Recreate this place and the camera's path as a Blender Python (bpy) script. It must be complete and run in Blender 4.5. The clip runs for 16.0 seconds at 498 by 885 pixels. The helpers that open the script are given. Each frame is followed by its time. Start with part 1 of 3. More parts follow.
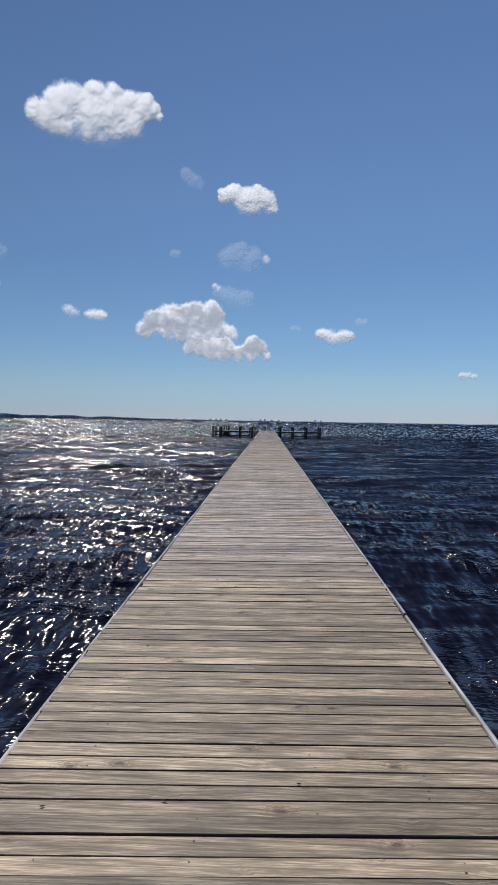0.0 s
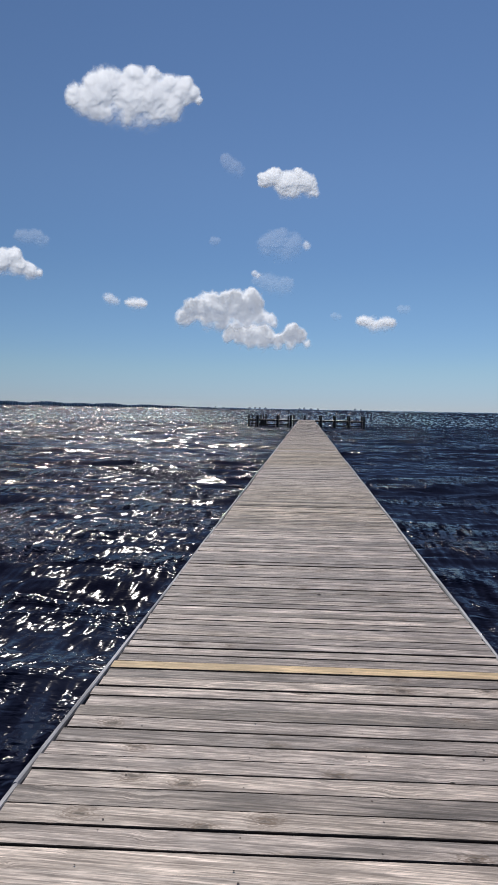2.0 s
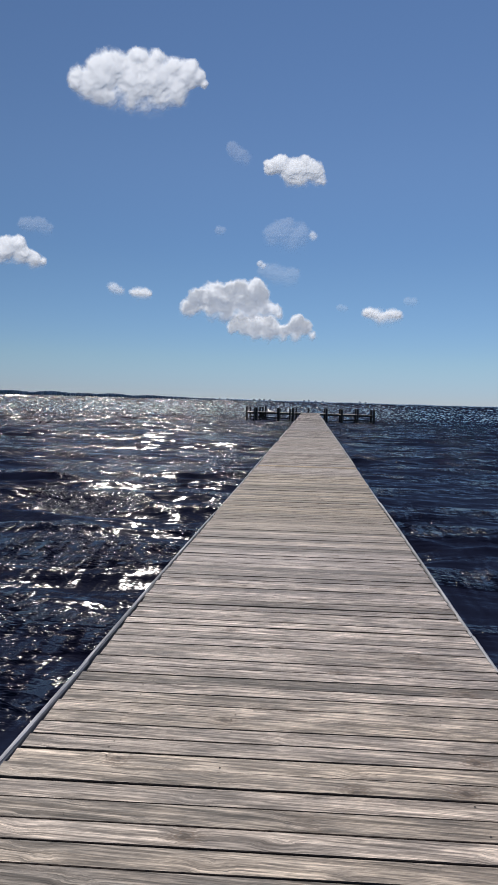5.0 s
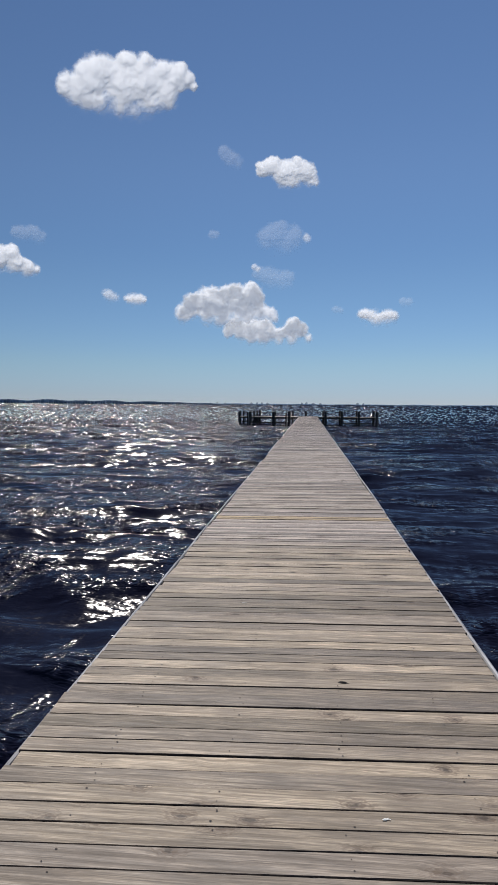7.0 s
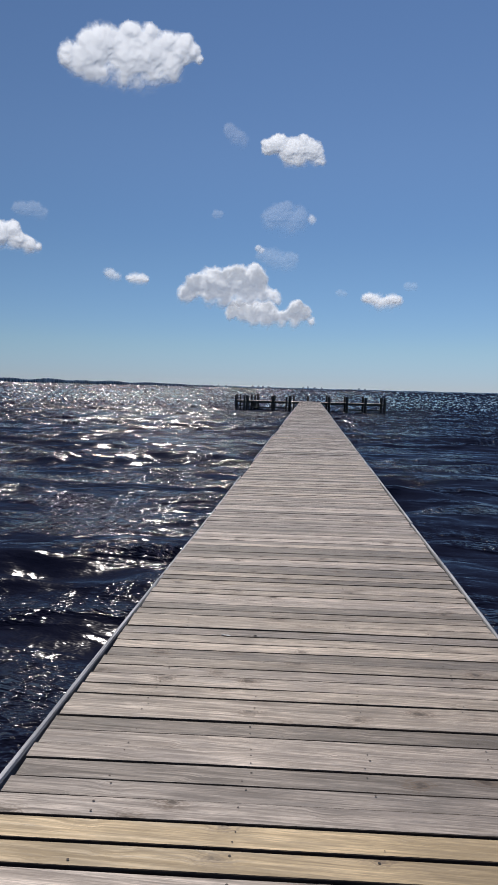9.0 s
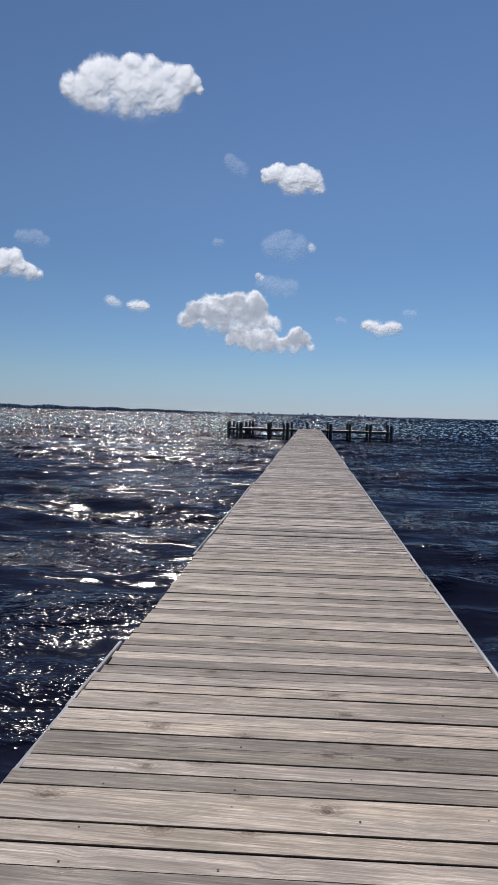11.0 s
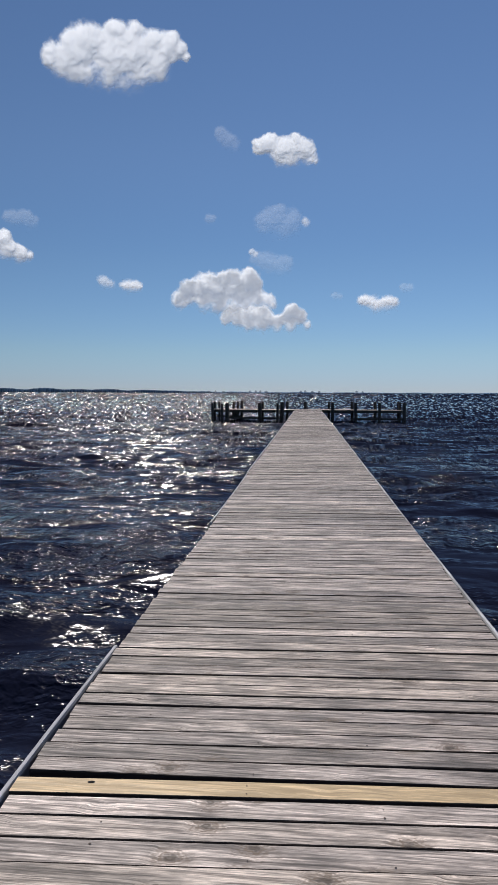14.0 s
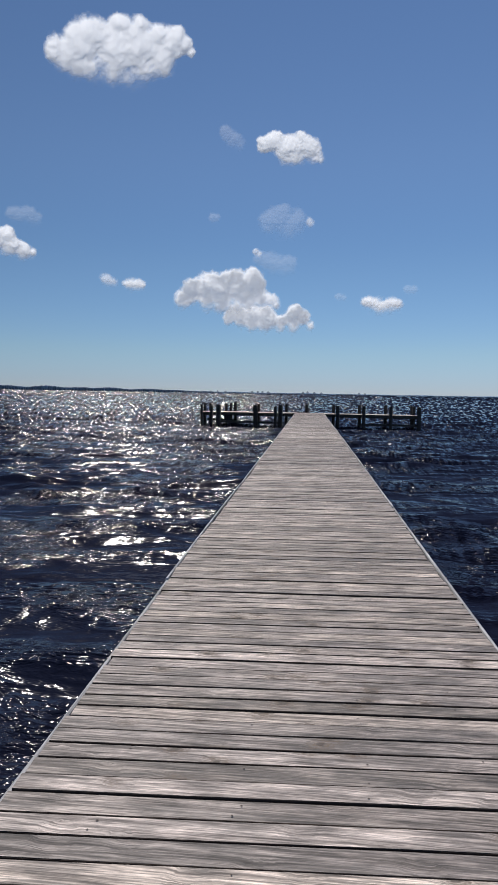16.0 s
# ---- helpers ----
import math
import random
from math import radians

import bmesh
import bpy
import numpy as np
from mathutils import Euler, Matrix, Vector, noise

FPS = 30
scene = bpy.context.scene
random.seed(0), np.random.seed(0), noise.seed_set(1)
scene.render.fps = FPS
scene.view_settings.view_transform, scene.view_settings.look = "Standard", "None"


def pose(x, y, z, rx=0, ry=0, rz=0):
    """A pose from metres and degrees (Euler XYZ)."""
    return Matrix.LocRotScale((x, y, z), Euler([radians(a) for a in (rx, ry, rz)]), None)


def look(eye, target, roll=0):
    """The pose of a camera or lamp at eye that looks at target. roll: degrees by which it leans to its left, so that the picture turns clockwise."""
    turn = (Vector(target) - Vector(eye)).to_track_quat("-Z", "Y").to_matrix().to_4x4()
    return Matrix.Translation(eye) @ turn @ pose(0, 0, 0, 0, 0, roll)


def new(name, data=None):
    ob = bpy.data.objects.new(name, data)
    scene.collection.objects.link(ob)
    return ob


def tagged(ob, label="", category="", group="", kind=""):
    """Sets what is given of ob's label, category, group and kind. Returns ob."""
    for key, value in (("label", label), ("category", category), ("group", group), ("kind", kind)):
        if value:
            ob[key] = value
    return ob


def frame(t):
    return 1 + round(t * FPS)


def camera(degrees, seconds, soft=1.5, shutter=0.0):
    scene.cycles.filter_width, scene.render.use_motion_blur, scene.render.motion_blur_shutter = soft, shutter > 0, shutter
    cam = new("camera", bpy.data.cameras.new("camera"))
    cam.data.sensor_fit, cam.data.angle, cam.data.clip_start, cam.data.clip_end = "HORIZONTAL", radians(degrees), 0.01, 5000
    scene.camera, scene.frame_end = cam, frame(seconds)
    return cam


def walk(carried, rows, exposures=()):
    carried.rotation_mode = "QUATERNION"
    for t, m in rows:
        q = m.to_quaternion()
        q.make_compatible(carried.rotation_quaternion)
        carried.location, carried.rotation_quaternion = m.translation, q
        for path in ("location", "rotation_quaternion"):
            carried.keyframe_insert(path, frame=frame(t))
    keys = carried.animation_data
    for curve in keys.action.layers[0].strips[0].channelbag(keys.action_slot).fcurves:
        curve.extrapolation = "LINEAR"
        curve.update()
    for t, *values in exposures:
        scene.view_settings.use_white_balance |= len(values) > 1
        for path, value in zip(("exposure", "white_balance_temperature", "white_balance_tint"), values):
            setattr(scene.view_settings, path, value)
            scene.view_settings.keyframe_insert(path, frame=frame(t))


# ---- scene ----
# A timber pier over open water: z = 0 is the top of its deck, y runs along it.
cam = camera(42.0, 16.0)
PATH = [
    (0.0, pose(0.014, 4.940, 1.203, 88.11, -0.96, 1.61)),
    (0.5, pose(0.031, 6.219, 1.173, 88.18, -1.96, 2.56)),
    (1.0, pose(0.012, 7.505, 1.166, 87.45, -1.78, 3.47)),
    (1.5, pose(-0.009, 8.808, 1.169, 86.90, -1.54, 4.68)),
    (2.0, pose(-0.037, 10.142, 1.168, 87.03, -1.11, 5.06)),
    (2.5, pose(-0.054, 11.346, 1.183, 87.00, -1.54, 5.70)),
    (3.0, pose(-0.056, 12.540, 1.204, 87.32, -1.35, 6.04)),
    (3.5, pose(-0.052, 13.744, 1.224, 87.95, -1.59, 6.26)),
    (4.0, pose(0.004, 14.975, 1.196, 87.19, -1.99, 5.46)),
    (6.5, pose(0.059, 21.291, 1.163, 86.06, -1.04, 5.75)),
    (7.0, pose(0.061, 22.553, 1.173, 86.63, -0.41, 5.25)),
    (7.5, pose(0.043, 23.812, 1.173, 85.64, -0.54, 5.23)),
    (8.0, pose(0.017, 25.067, 1.184, 85.35, -0.62, 5.29)),
    (8.5, pose(-0.020, 26.344, 1.186, 85.10, -0.55, 5.56)),
    (9.0, pose(-0.032, 27.681, 1.167, 85.14, -1.49, 5.37)),
    (9.5, pose(-0.014, 28.993, 1.171, 85.92, -1.79, 5.22)),
    (12.0, pose(0.036, 35.735, 1.168, 87.58, -1.28, 5.35)),
    (12.5, pose(0.052, 37.132, 1.143, 86.77, -1.40, 4.17)),
    (13.0, pose(0.024, 38.529, 1.145, 86.50, -0.74, 4.46)),
    (13.5, pose(-0.001, 39.882, 1.151, 86.13, -0.54, 4.76)),
    (14.0, pose(-0.034, 41.235, 1.177, 85.60, -0.26, 5.15)),
    (14.5, pose(-0.066, 42.535, 1.191, 86.19, -0.07, 5.60)),
    (15.0, pose(-0.081, 43.889, 1.195, 86.58, -0.64, 6.03)),
    (15.5, pose(-0.043, 45.295, 1.197, 86.05, -1.08, 5.55)),
    (16.0, pose(-0.022, 46.719, 1.203, 85.63, -1.01, 5.34)),
]
walk(cam, PATH)

# ---- daylight ----
SUN_AZ, SUN_EL = 21.0, 54.0          # degrees to the left of the pier, degrees up
scene.view_settings.exposure = -0.4
world = bpy.data.worlds.new("sky")
scene.world = world
world.use_nodes = True
wn = world.node_tree
sky = wn.nodes.new("ShaderNodeTexSky")
sky.sky_type = "NISHITA"
sky.sun_disc = False
sky.sun_elevation = radians(SUN_EL)
sky.sun_rotation = radians(-SUN_AZ)
sky.altitude = 0
sky.air_density, sky.dust_density, sky.ozone_density = 1.0, 0.0, 6.0
# sky tinted by height: its yellowish horizon is turned blue
where = wn.nodes.new("ShaderNodeTexCoord")
split = wn.nodes.new("ShaderNodeSeparateXYZ")
ramp = wn.nodes.new("ShaderNodeValToRGB")
tint = wn.nodes.new("ShaderNodeMix")
tint.data_type, tint.blend_type = "RGBA", "MULTIPLY"
tint.inputs[0].default_value = 1.0
ramp.color_ramp.interpolation = "EASE"
ramp.color_ramp.elements[0].position, ramp.color_ramp.elements[0].color = 0.0, (0.64, 0.77, 1.13, 1)
ramp.color_ramp.elements[1].position, ramp.color_ramp.elements[1].color = 0.35, (0.95, 0.96, 1.0, 1)
low = ramp.color_ramp.elements.new(0.07)
low.color = (0.76, 0.86, 1.01, 1)
mid_sky = ramp.color_ramp.elements.new(0.2)
mid_sky.color = (0.81, 0.88, 0.96, 1)
wn.links.new(where.outputs["Generated"], split.inputs[0])
wn.links.new(split.outputs[2], ramp.inputs[0])
wn.links.new(sky.outputs[0], tint.inputs[6])
wn.links.new(ramp.outputs[0], tint.inputs[7])
# brightness painted into the sky: dimmer to the left, brighter to the right
side = wn.nodes.new("ShaderNodeMapRange")
for socket, v in zip(side.inputs[1:5], (-0.5, 0.4, 0.82, 1.17)):
    socket.default_value = v
side_graded = wn.nodes.new("ShaderNodeVectorMath")
side_graded.operation = "SCALE"
wn.links.new(split.outputs[0], side.inputs[0])
wn.links.new(tint.outputs[2], side_graded.inputs[0])
wn.links.new(side.outputs[0], side_graded.inputs["Scale"])
wn.links.new(side_graded.outputs[0], wn.nodes["Background"].inputs[0])
wn.nodes["Background"].inputs[1].default_value = 0.095
sun = new("sun", bpy.data.lights.new("sun", "SUN"))
sun.data.energy, sun.data.angle, sun.data.color = 4.5, radians(0.53), (1.0, 0.945, 0.87)
sa, se = radians(SUN_AZ), radians(SUN_EL)
TO_SUN = Vector((-math.sin(sa) * math.cos(se), math.cos(sa) * math.cos(se), math.sin(se)))
sun.matrix_world = look(TO_SUN * 100, (0, 0, 0))

WATER_Z = -0.95


# ---- materials ----
class Nodes:
    """A small builder of node materials."""

    def __init__(self, name):
        self.mat = bpy.data.materials.new(name)
        self.mat.use_nodes = True
        self.tree = self.mat.node_tree
        self.bsdf = self.tree.nodes["Principled BSDF"]
        self.out = self.tree.nodes["Material Output"]

    def add(self, kind, **values):
        n = self.tree.nodes.new("ShaderNode" + kind)
        for key, value in values.items():
            if key == "op":
                n.operation = value
            elif key == "blend":
                n.data_type, n.blend_type = "RGBA", value
            elif key == "attribute":
                n.attribute_name = value
        return n

    def link(self, a, b):
        if isinstance(a, (int, float)):
            b.default_value = a
        elif isinstance(a, tuple):
            b.default_value = a if len(a) == len(b.default_value) else (*a, 1.0)
        else:
            self.tree.links.new(a, b)

    def math(self, op, a, b=0.0, c=0.0):
        n = self.add("Math", op=op)
        for socket, value in zip(n.inputs, (a, b, c)):
            self.link(value, socket)
        return n.outputs[0]

    def vec(self, x, y, z):
        n = self.add("CombineXYZ")
        for socket, value in zip(n.inputs, (x, y, z)):
            self.link(value, socket)
        return n.outputs[0]

    def noise(self, where, scale, detail=3.0, rough=0.55, warp=0.0):
        n = self.add("TexNoise")
        self.link(where, n.inputs["Vector"])
        n.inputs["Scale"].default_value = scale
        n.inputs["Detail"].default_value = detail
        n.inputs["Roughness"].default_value = rough
        n.inputs["Distortion"].default_value = warp
        return n.outputs["Fac"]

    def span(self, value, a, b, lo=0.0, hi=1.0):
        n = self.add("MapRange")
        n.interpolation_type = "SMOOTHSTEP"
        self.link(value, n.inputs[0])
        for socket, v in zip(n.inputs[1:5], (a, b, lo, hi)):
            socket.default_value = v
        return n.outputs[0]

    def mix(self, fac, a, b, blend="MIX"):
        n = self.add("Mix", blend=blend)
        self.link(fac, n.inputs[0])
        self.link(a, n.inputs[6])
        self.link(b, n.inputs[7])
        return n.outputs[2]

    def bump(self, height, distance, strength=1.0, normal=None):
        n = self.add("Bump")
        n.inputs["Strength"].default_value = strength
        n.inputs["Distance"].default_value = distance
        self.link(height, n.inputs["Height"])
        if normal:
            self.link(normal, n.inputs["Normal"])
        return n.outputs[0]


def wood(name, tan, grey, fresh=0.0, rough=0.6):
    """Sawn boards that run along x: grain, knots, weathering; each board of its own tone."""
    n = Nodes(name)
    geo = n.add("NewGeometry")
    info = n.add("ObjectInfo")
    seed = n.math("FRACT", n.math("ADD", n.math("MULTIPLY", geo.outputs["Random Per Island"], 7.31), info.outputs["Random"]))
    other = n.math("FRACT", n.math("MULTIPLY", seed, 17.7))
    third = n.math("FRACT", n.math("MULTIPLY", seed, 53.3))
    pos = n.add("SeparateXYZ")
    n.link(geo.outputs["Position"], pos.inputs[0])
    x, y, z = pos.outputs
    shift = n.math("MULTIPLY", seed, 91.0)
    along = n.math("ADD", x, shift)
    # knots, stretched along the grain
    kv = n.vec(n.math("MULTIPLY", along, 3.4), n.math("MULTIPLY", n.math("ADD", y, shift), 5.0), 0.0)
    vor = n.add("TexVoronoi")
    vor.voronoi_dimensions = "2D"
    n.link(kv, vor.inputs["Vector"])
    vor.inputs["Scale"].default_value = 1.0
    wobble = n.noise(n.vec(n.math("MULTIPLY", along, 30.0), n.math("MULTIPLY", y, 60.0), shift), 1.0, 2.0)
    reach = n.math("ADD", vor.outputs["Distance"], n.math("MULTIPLY", n.math("SUBTRACT", wobble, 0.5), 0.22))
    knot = n.span(reach, 0.03, 0.085, 1.0, 0.0)
    halo = n.span(reach, 0.05, 0.27, 1.0, 0.0)
    # grain bends round the knots
    bend = n.math("ADD", n.math("MULTIPLY", y, 1.0), n.math("MULTIPLY", halo, 0.011))
    gv = n.vec(n.math("MULTIPLY", along, 2.2), n.math("MULTIPLY", bend, 62.0), n.math("MULTIPLY", z, 40.0))
    grain = n.noise(gv, 1.0, 5.0, 0.64, 0.25)
    fv = n.vec(n.math("MULTIPLY", along, 14.0), n.math("MULTIPLY", bend, 300.0), 0.0)
    fine = n.noise(fv, 1.0, 3.0, 0.6)
    mv = n.vec(n.math("MULTIPLY", along, 5.0), n.math("MULTIPLY", bend, 140.0), 2.0)
    mid = n.noise(mv, 1.0, 3.0, 0.6, 0.1)
    bv = n.vec(n.math("MULTIPLY", along, 4.0), n.math("MULTIPLY", y, 14.0), shift)
    blotch = n.noise(bv, 1.0, 4.0, 0.6)
    # where along the pier the timber is warmer, where it has greyed
    zone = n.noise(n.vec(0.0, n.math("MULTIPLY", y, 0.16), 4.0), 1.0, 2.0)
    warm = n.span(n.math("ADD", n.math("ADD", zone, n.math("MULTIPLY", other, 0.3)), n.math("MULTIPLY", blotch, 0.45)), 0.62, 1.05)
    older = n.math("MULTIPLY", n.span(y, 15.5, 16.8, 0.0, 0.4), n.span(y, 19.5, 21.0, 1.0, 0.0))
    early = n.span(y, 8.5, 11.5, 1.0, 0.05)
    middle = n.math("MULTIPLY", n.math("ADD", n.math("MULTIPLY", n.span(y, 22.0, 24.0, 0.0, 0.65), n.span(y, 27.6, 28.3, 1.0, 0.2)), n.span(y, 29.3, 30.3, 0.0, 0.22)), n.span(y, 38.47, 38.5, 1.0, 0.0))
    warm = n.math("MINIMUM", n.math("ADD", n.math("MULTIPLY", warm, 0.3), n.math("MAXIMUM", early, n.math("MAXIMUM", middle, older))), 1.0)
    col = n.mix(warm, grey, tan)
    # the outermost stretch was laid later and is paler
    later = n.span(y, 64.5, 64.6, 0.0, 0.2)
    tone = n.math("ADD", n.math("ADD", n.math("MULTIPLY", third, 0.88), 0.53), later)
    col = n.mix(1.0, col, n.vec(tone, tone, tone), "MULTIPLY")
    plain = col
    streak = n.span(grain, 0.33, 0.63, 0.4, 1.33)
    col = n.mix(1.0, col, n.vec(streak, streak, streak), "MULTIPLY")
    line = n.span(mid, 0.34, 0.62, 0.42, 1.3)
    col = n.mix(1.0, col, n.vec(line, line, line), "MULTIPLY")
    thin = n.span(fine, 0.3, 0.65, 0.58, 1.25)
    col = n.mix(1.0, col, n.vec(thin, thin, thin), "MULTIPLY")
    stain = n.span(blotch, 0.36, 0.62, 0.5, 1.26)
    col = n.mix(0.95, col, n.vec(stain, stain, stain), "MULTIPLY")
    # fine drying checks along the grain, in patches
    checks = n.noise(n.vec(n.math("MULTIPLY", along, 2.6), n.math("MULTIPLY", bend, 150.0), n.math("ADD", shift, 5.0)), 1.0, 2.0, 0.5)
    checked = n.math("MULTIPLY", n.span(checks, 0.62, 0.70, 0.0, 0.75), n.span(blotch, 0.42, 0.58))
    if not fresh:
        col = n.mix(checked, col, (0.07, 0.052, 0.044))
    # in places the boards are smoother and cleaner
    calm = n.math("MAXIMUM", n.span(y, 10.0, 19.0, 0.3, 0.08), n.math("MULTIPLY", n.span(y, 20.5, 23.5, 0.0, 0.5), n.span(y, 38.47, 38.5, 1.0, 0.0)))
    col = n.mix(0.6 if fresh else calm, col, plain)
    wash = n.noise(n.vec(n.math("MULTIPLY", x, 1.1), n.math("MULTIPLY", y, 1.5), 3.0), 1.0, 4.0, 0.6)
    worn = n.span(wash, 0.36, 0.64, 0.88, 1.1)
    col = n.mix(1.0, col, n.vec(worn, worn, n.math("MULTIPLY", worn, 1.0)), "MULTIPLY")
    has = n.span(n.noise(n.vec(n.math("MULTIPLY", along, 0.8), shift, 0.0), 1.0, 1.0), 0.5, 0.57)
    ring = n.math("MULTIPLY", n.math("MULTIPLY", halo, has), n.span(n.math("SINE", n.math("MULTIPLY", reach, 95.0)), -0.8, 0.9, 0.25, 0.85))
    col = n.mix(ring, col, (0.15, 0.10, 0.065))
    dark = n.math("MULTIPLY", knot, has)
    col = n.mix(n.math("MULTIPLY", dark, 0.8), col, (0.055, 0.036, 0.024))
    n.link(col, n.bsdf.inputs["Base Color"])
    n.link(n.span(grain, 0.3, 0.7, rough + 0.14, rough - 0.1), n.bsdf.inputs["Roughness"])
    relief = n.math("ADD", n.math("ADD", n.math("MULTIPLY", grain, 0.5), n.math("MULTIPLY", mid, 0.4)), n.math("MULTIPLY", fine, 0.2))
    n.link(n.bump(relief, 0.005, 1.0 - fresh), n.bsdf.inputs["Normal"])
    return n.mat


def plain_wood(name, colour, rough=0.75, scale=(3.0, 3.0, 3.0), depth=0.006):
    """Weathered timber of piles and beams, streaked along one axis."""
    n = Nodes(name)
    tex = n.add("TexCoord")
    mp = n.add("Mapping")
    n.link(tex.outputs["Object"], mp.inputs["Vector"])
    mp.inputs["Scale"].default_value = scale
    g = n.noise(mp.outputs[0], 4.0, 5.0, 0.65, 0.3)
    b = n.noise(tex.outputs["Object"], 1.4, 3.0)
    k = n.math("MULTIPLY", n.span(g, 0.3, 0.7, 0.6, 1.25), n.span(b, 0.3, 0.7, 0.75, 1.15))
    n.link(n.mix(1.0, colour, n.vec(k, k, k), "MULTIPLY"), n.bsdf.inputs["Base Color"])
    n.bsdf.inputs["Roughness"].default_value = rough
    n.link(n.bump(g, depth), n.bsdf.inputs["Normal"])
    return n.mat


def water_material():
    n = Nodes("water")
    geo = n.add("NewGeometry")
    pos = n.add("SeparateXYZ")
    n.link(geo.outputs["Position"], pos.inputs[0])
    x, y, z = pos.outputs
    def field(sx, sy, k, detail, warp=0.4):
        return n.noise(n.vec(n.math("MULTIPLY", n.math("ADD", x, n.math("MULTIPLY", y, 0.22)), sx), n.math("MULTIPLY", y, sy), k), 1.0, detail, 0.55, warp)
    swell = field(0.11, 0.32, 1.0, 2.0)
    chop = field(0.8, 1.4, 2.0, 2.0)
    ripple = field(3.6, 6.4, 3.0, 2.0, 0.8)
    fine = field(12.0, 19.0, 4.0, 1.0)
    # cat's paws: clusters of steep ripples between smoother water
    patch = n.span(field(0.34, 0.75, 5.0, 3.0), 0.43, 0.62, 0.12, 1.5)
    small = n.math("MULTIPLY", n.math("ADD", n.math("MULTIPLY", ripple, 0.052), n.math("MULTIPLY", fine, 0.026)), patch)
    height = n.math("ADD", n.math("MULTIPLY", chop, 0.10), small)
    # far out, where single waves are too small to build, their slopes lean the surface
    gap = n.math("SQRT", n.math("ADD", n.math("MULTIPLY", x, x), n.math("POWER", n.math("SUBTRACT", y, 45.0), 2.0)))
    near = n.bump(n.math("MULTIPLY", height, n.span(gap, 25.0, 80.0, 1.0, 0.1)), 1.0, 1.0)
    def slopes(u, v, k):
        t = n.add("TexNoise")
        n.link(n.vec(u, v, k), t.inputs["Vector"])
        t.inputs["Scale"].default_value = 1.0
        t.inputs["Detail"].default_value = 1.0
        t.inputs["Roughness"].default_value = 0.7
        c = n.add("SeparateColor")
        n.link(t.outputs["Color"], c.inputs[0])
        return c.outputs[0], c.outputs[1]
    inner = slopes(n.math("MULTIPLY", x, 8.5), n.math("MULTIPLY", y, 1.8), 7.0)
    # wave groups widen with distance from y = 32, sized to fit the camera's view
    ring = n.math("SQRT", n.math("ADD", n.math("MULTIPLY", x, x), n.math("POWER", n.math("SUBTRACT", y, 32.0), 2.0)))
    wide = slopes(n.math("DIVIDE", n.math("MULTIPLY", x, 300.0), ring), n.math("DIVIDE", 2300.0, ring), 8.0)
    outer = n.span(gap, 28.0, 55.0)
    lean = n.math("MULTIPLY", n.span(gap, 6.0, 32.0, 1.1, 2.7), n.math("ADD", n.math("MULTIPLY", n.math("SUBTRACT", patch, 1.0), n.span(gap, 14.0, 50.0, 1.0, 0.0)), 1.0))
    def pick(axis):
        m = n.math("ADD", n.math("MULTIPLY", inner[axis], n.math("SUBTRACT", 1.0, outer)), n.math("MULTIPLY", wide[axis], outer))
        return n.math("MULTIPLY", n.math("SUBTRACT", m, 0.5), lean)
    # of many small waves the near sides show: normals lean to suit the camera's path
    ahead = n.math("ADD", y, 10.0)
    reach = n.math("SQRT", n.math("ADD", n.math("MULTIPLY", x, x), n.math("MULTIPLY", ahead, ahead)))
    face = n.math("DIVIDE", n.math("ADD", n.span(gap, 4.0, 60.0, -0.21, -0.33), n.span(gap, 120.0, 600.0, 0.0, -0.12)), reach)
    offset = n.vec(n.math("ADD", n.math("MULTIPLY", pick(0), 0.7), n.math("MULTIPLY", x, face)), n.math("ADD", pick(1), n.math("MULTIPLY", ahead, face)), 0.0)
    total = n.add("VectorMath", op="ADD")
    n.link(near, total.inputs[0])
    n.link(offset, total.inputs[1])
    unit = n.add("VectorMath", op="NORMALIZE")
    n.link(total.outputs[0], unit.inputs[0])
    n.link(unit.outputs[0], n.bsdf.inputs["Normal"])
    n.bsdf.inputs["Roughness"].default_value = 0.11
    deep = n.mix(n.span(swell, 0.35, 0.65), (0.009, 0.009, 0.020), (0.012, 0.014, 0.029))
    n.link(deep, n.bsdf.inputs["Base Color"])
    n.bsdf.inputs["IOR"].default_value = 1.33
    n.bsdf.inputs["Specular IOR Level"].default_value = 0.22
    n.bsdf.inputs["Specular Tint"].default_value = (0.97, 0.92, 1.0, 1)
    return n.mat


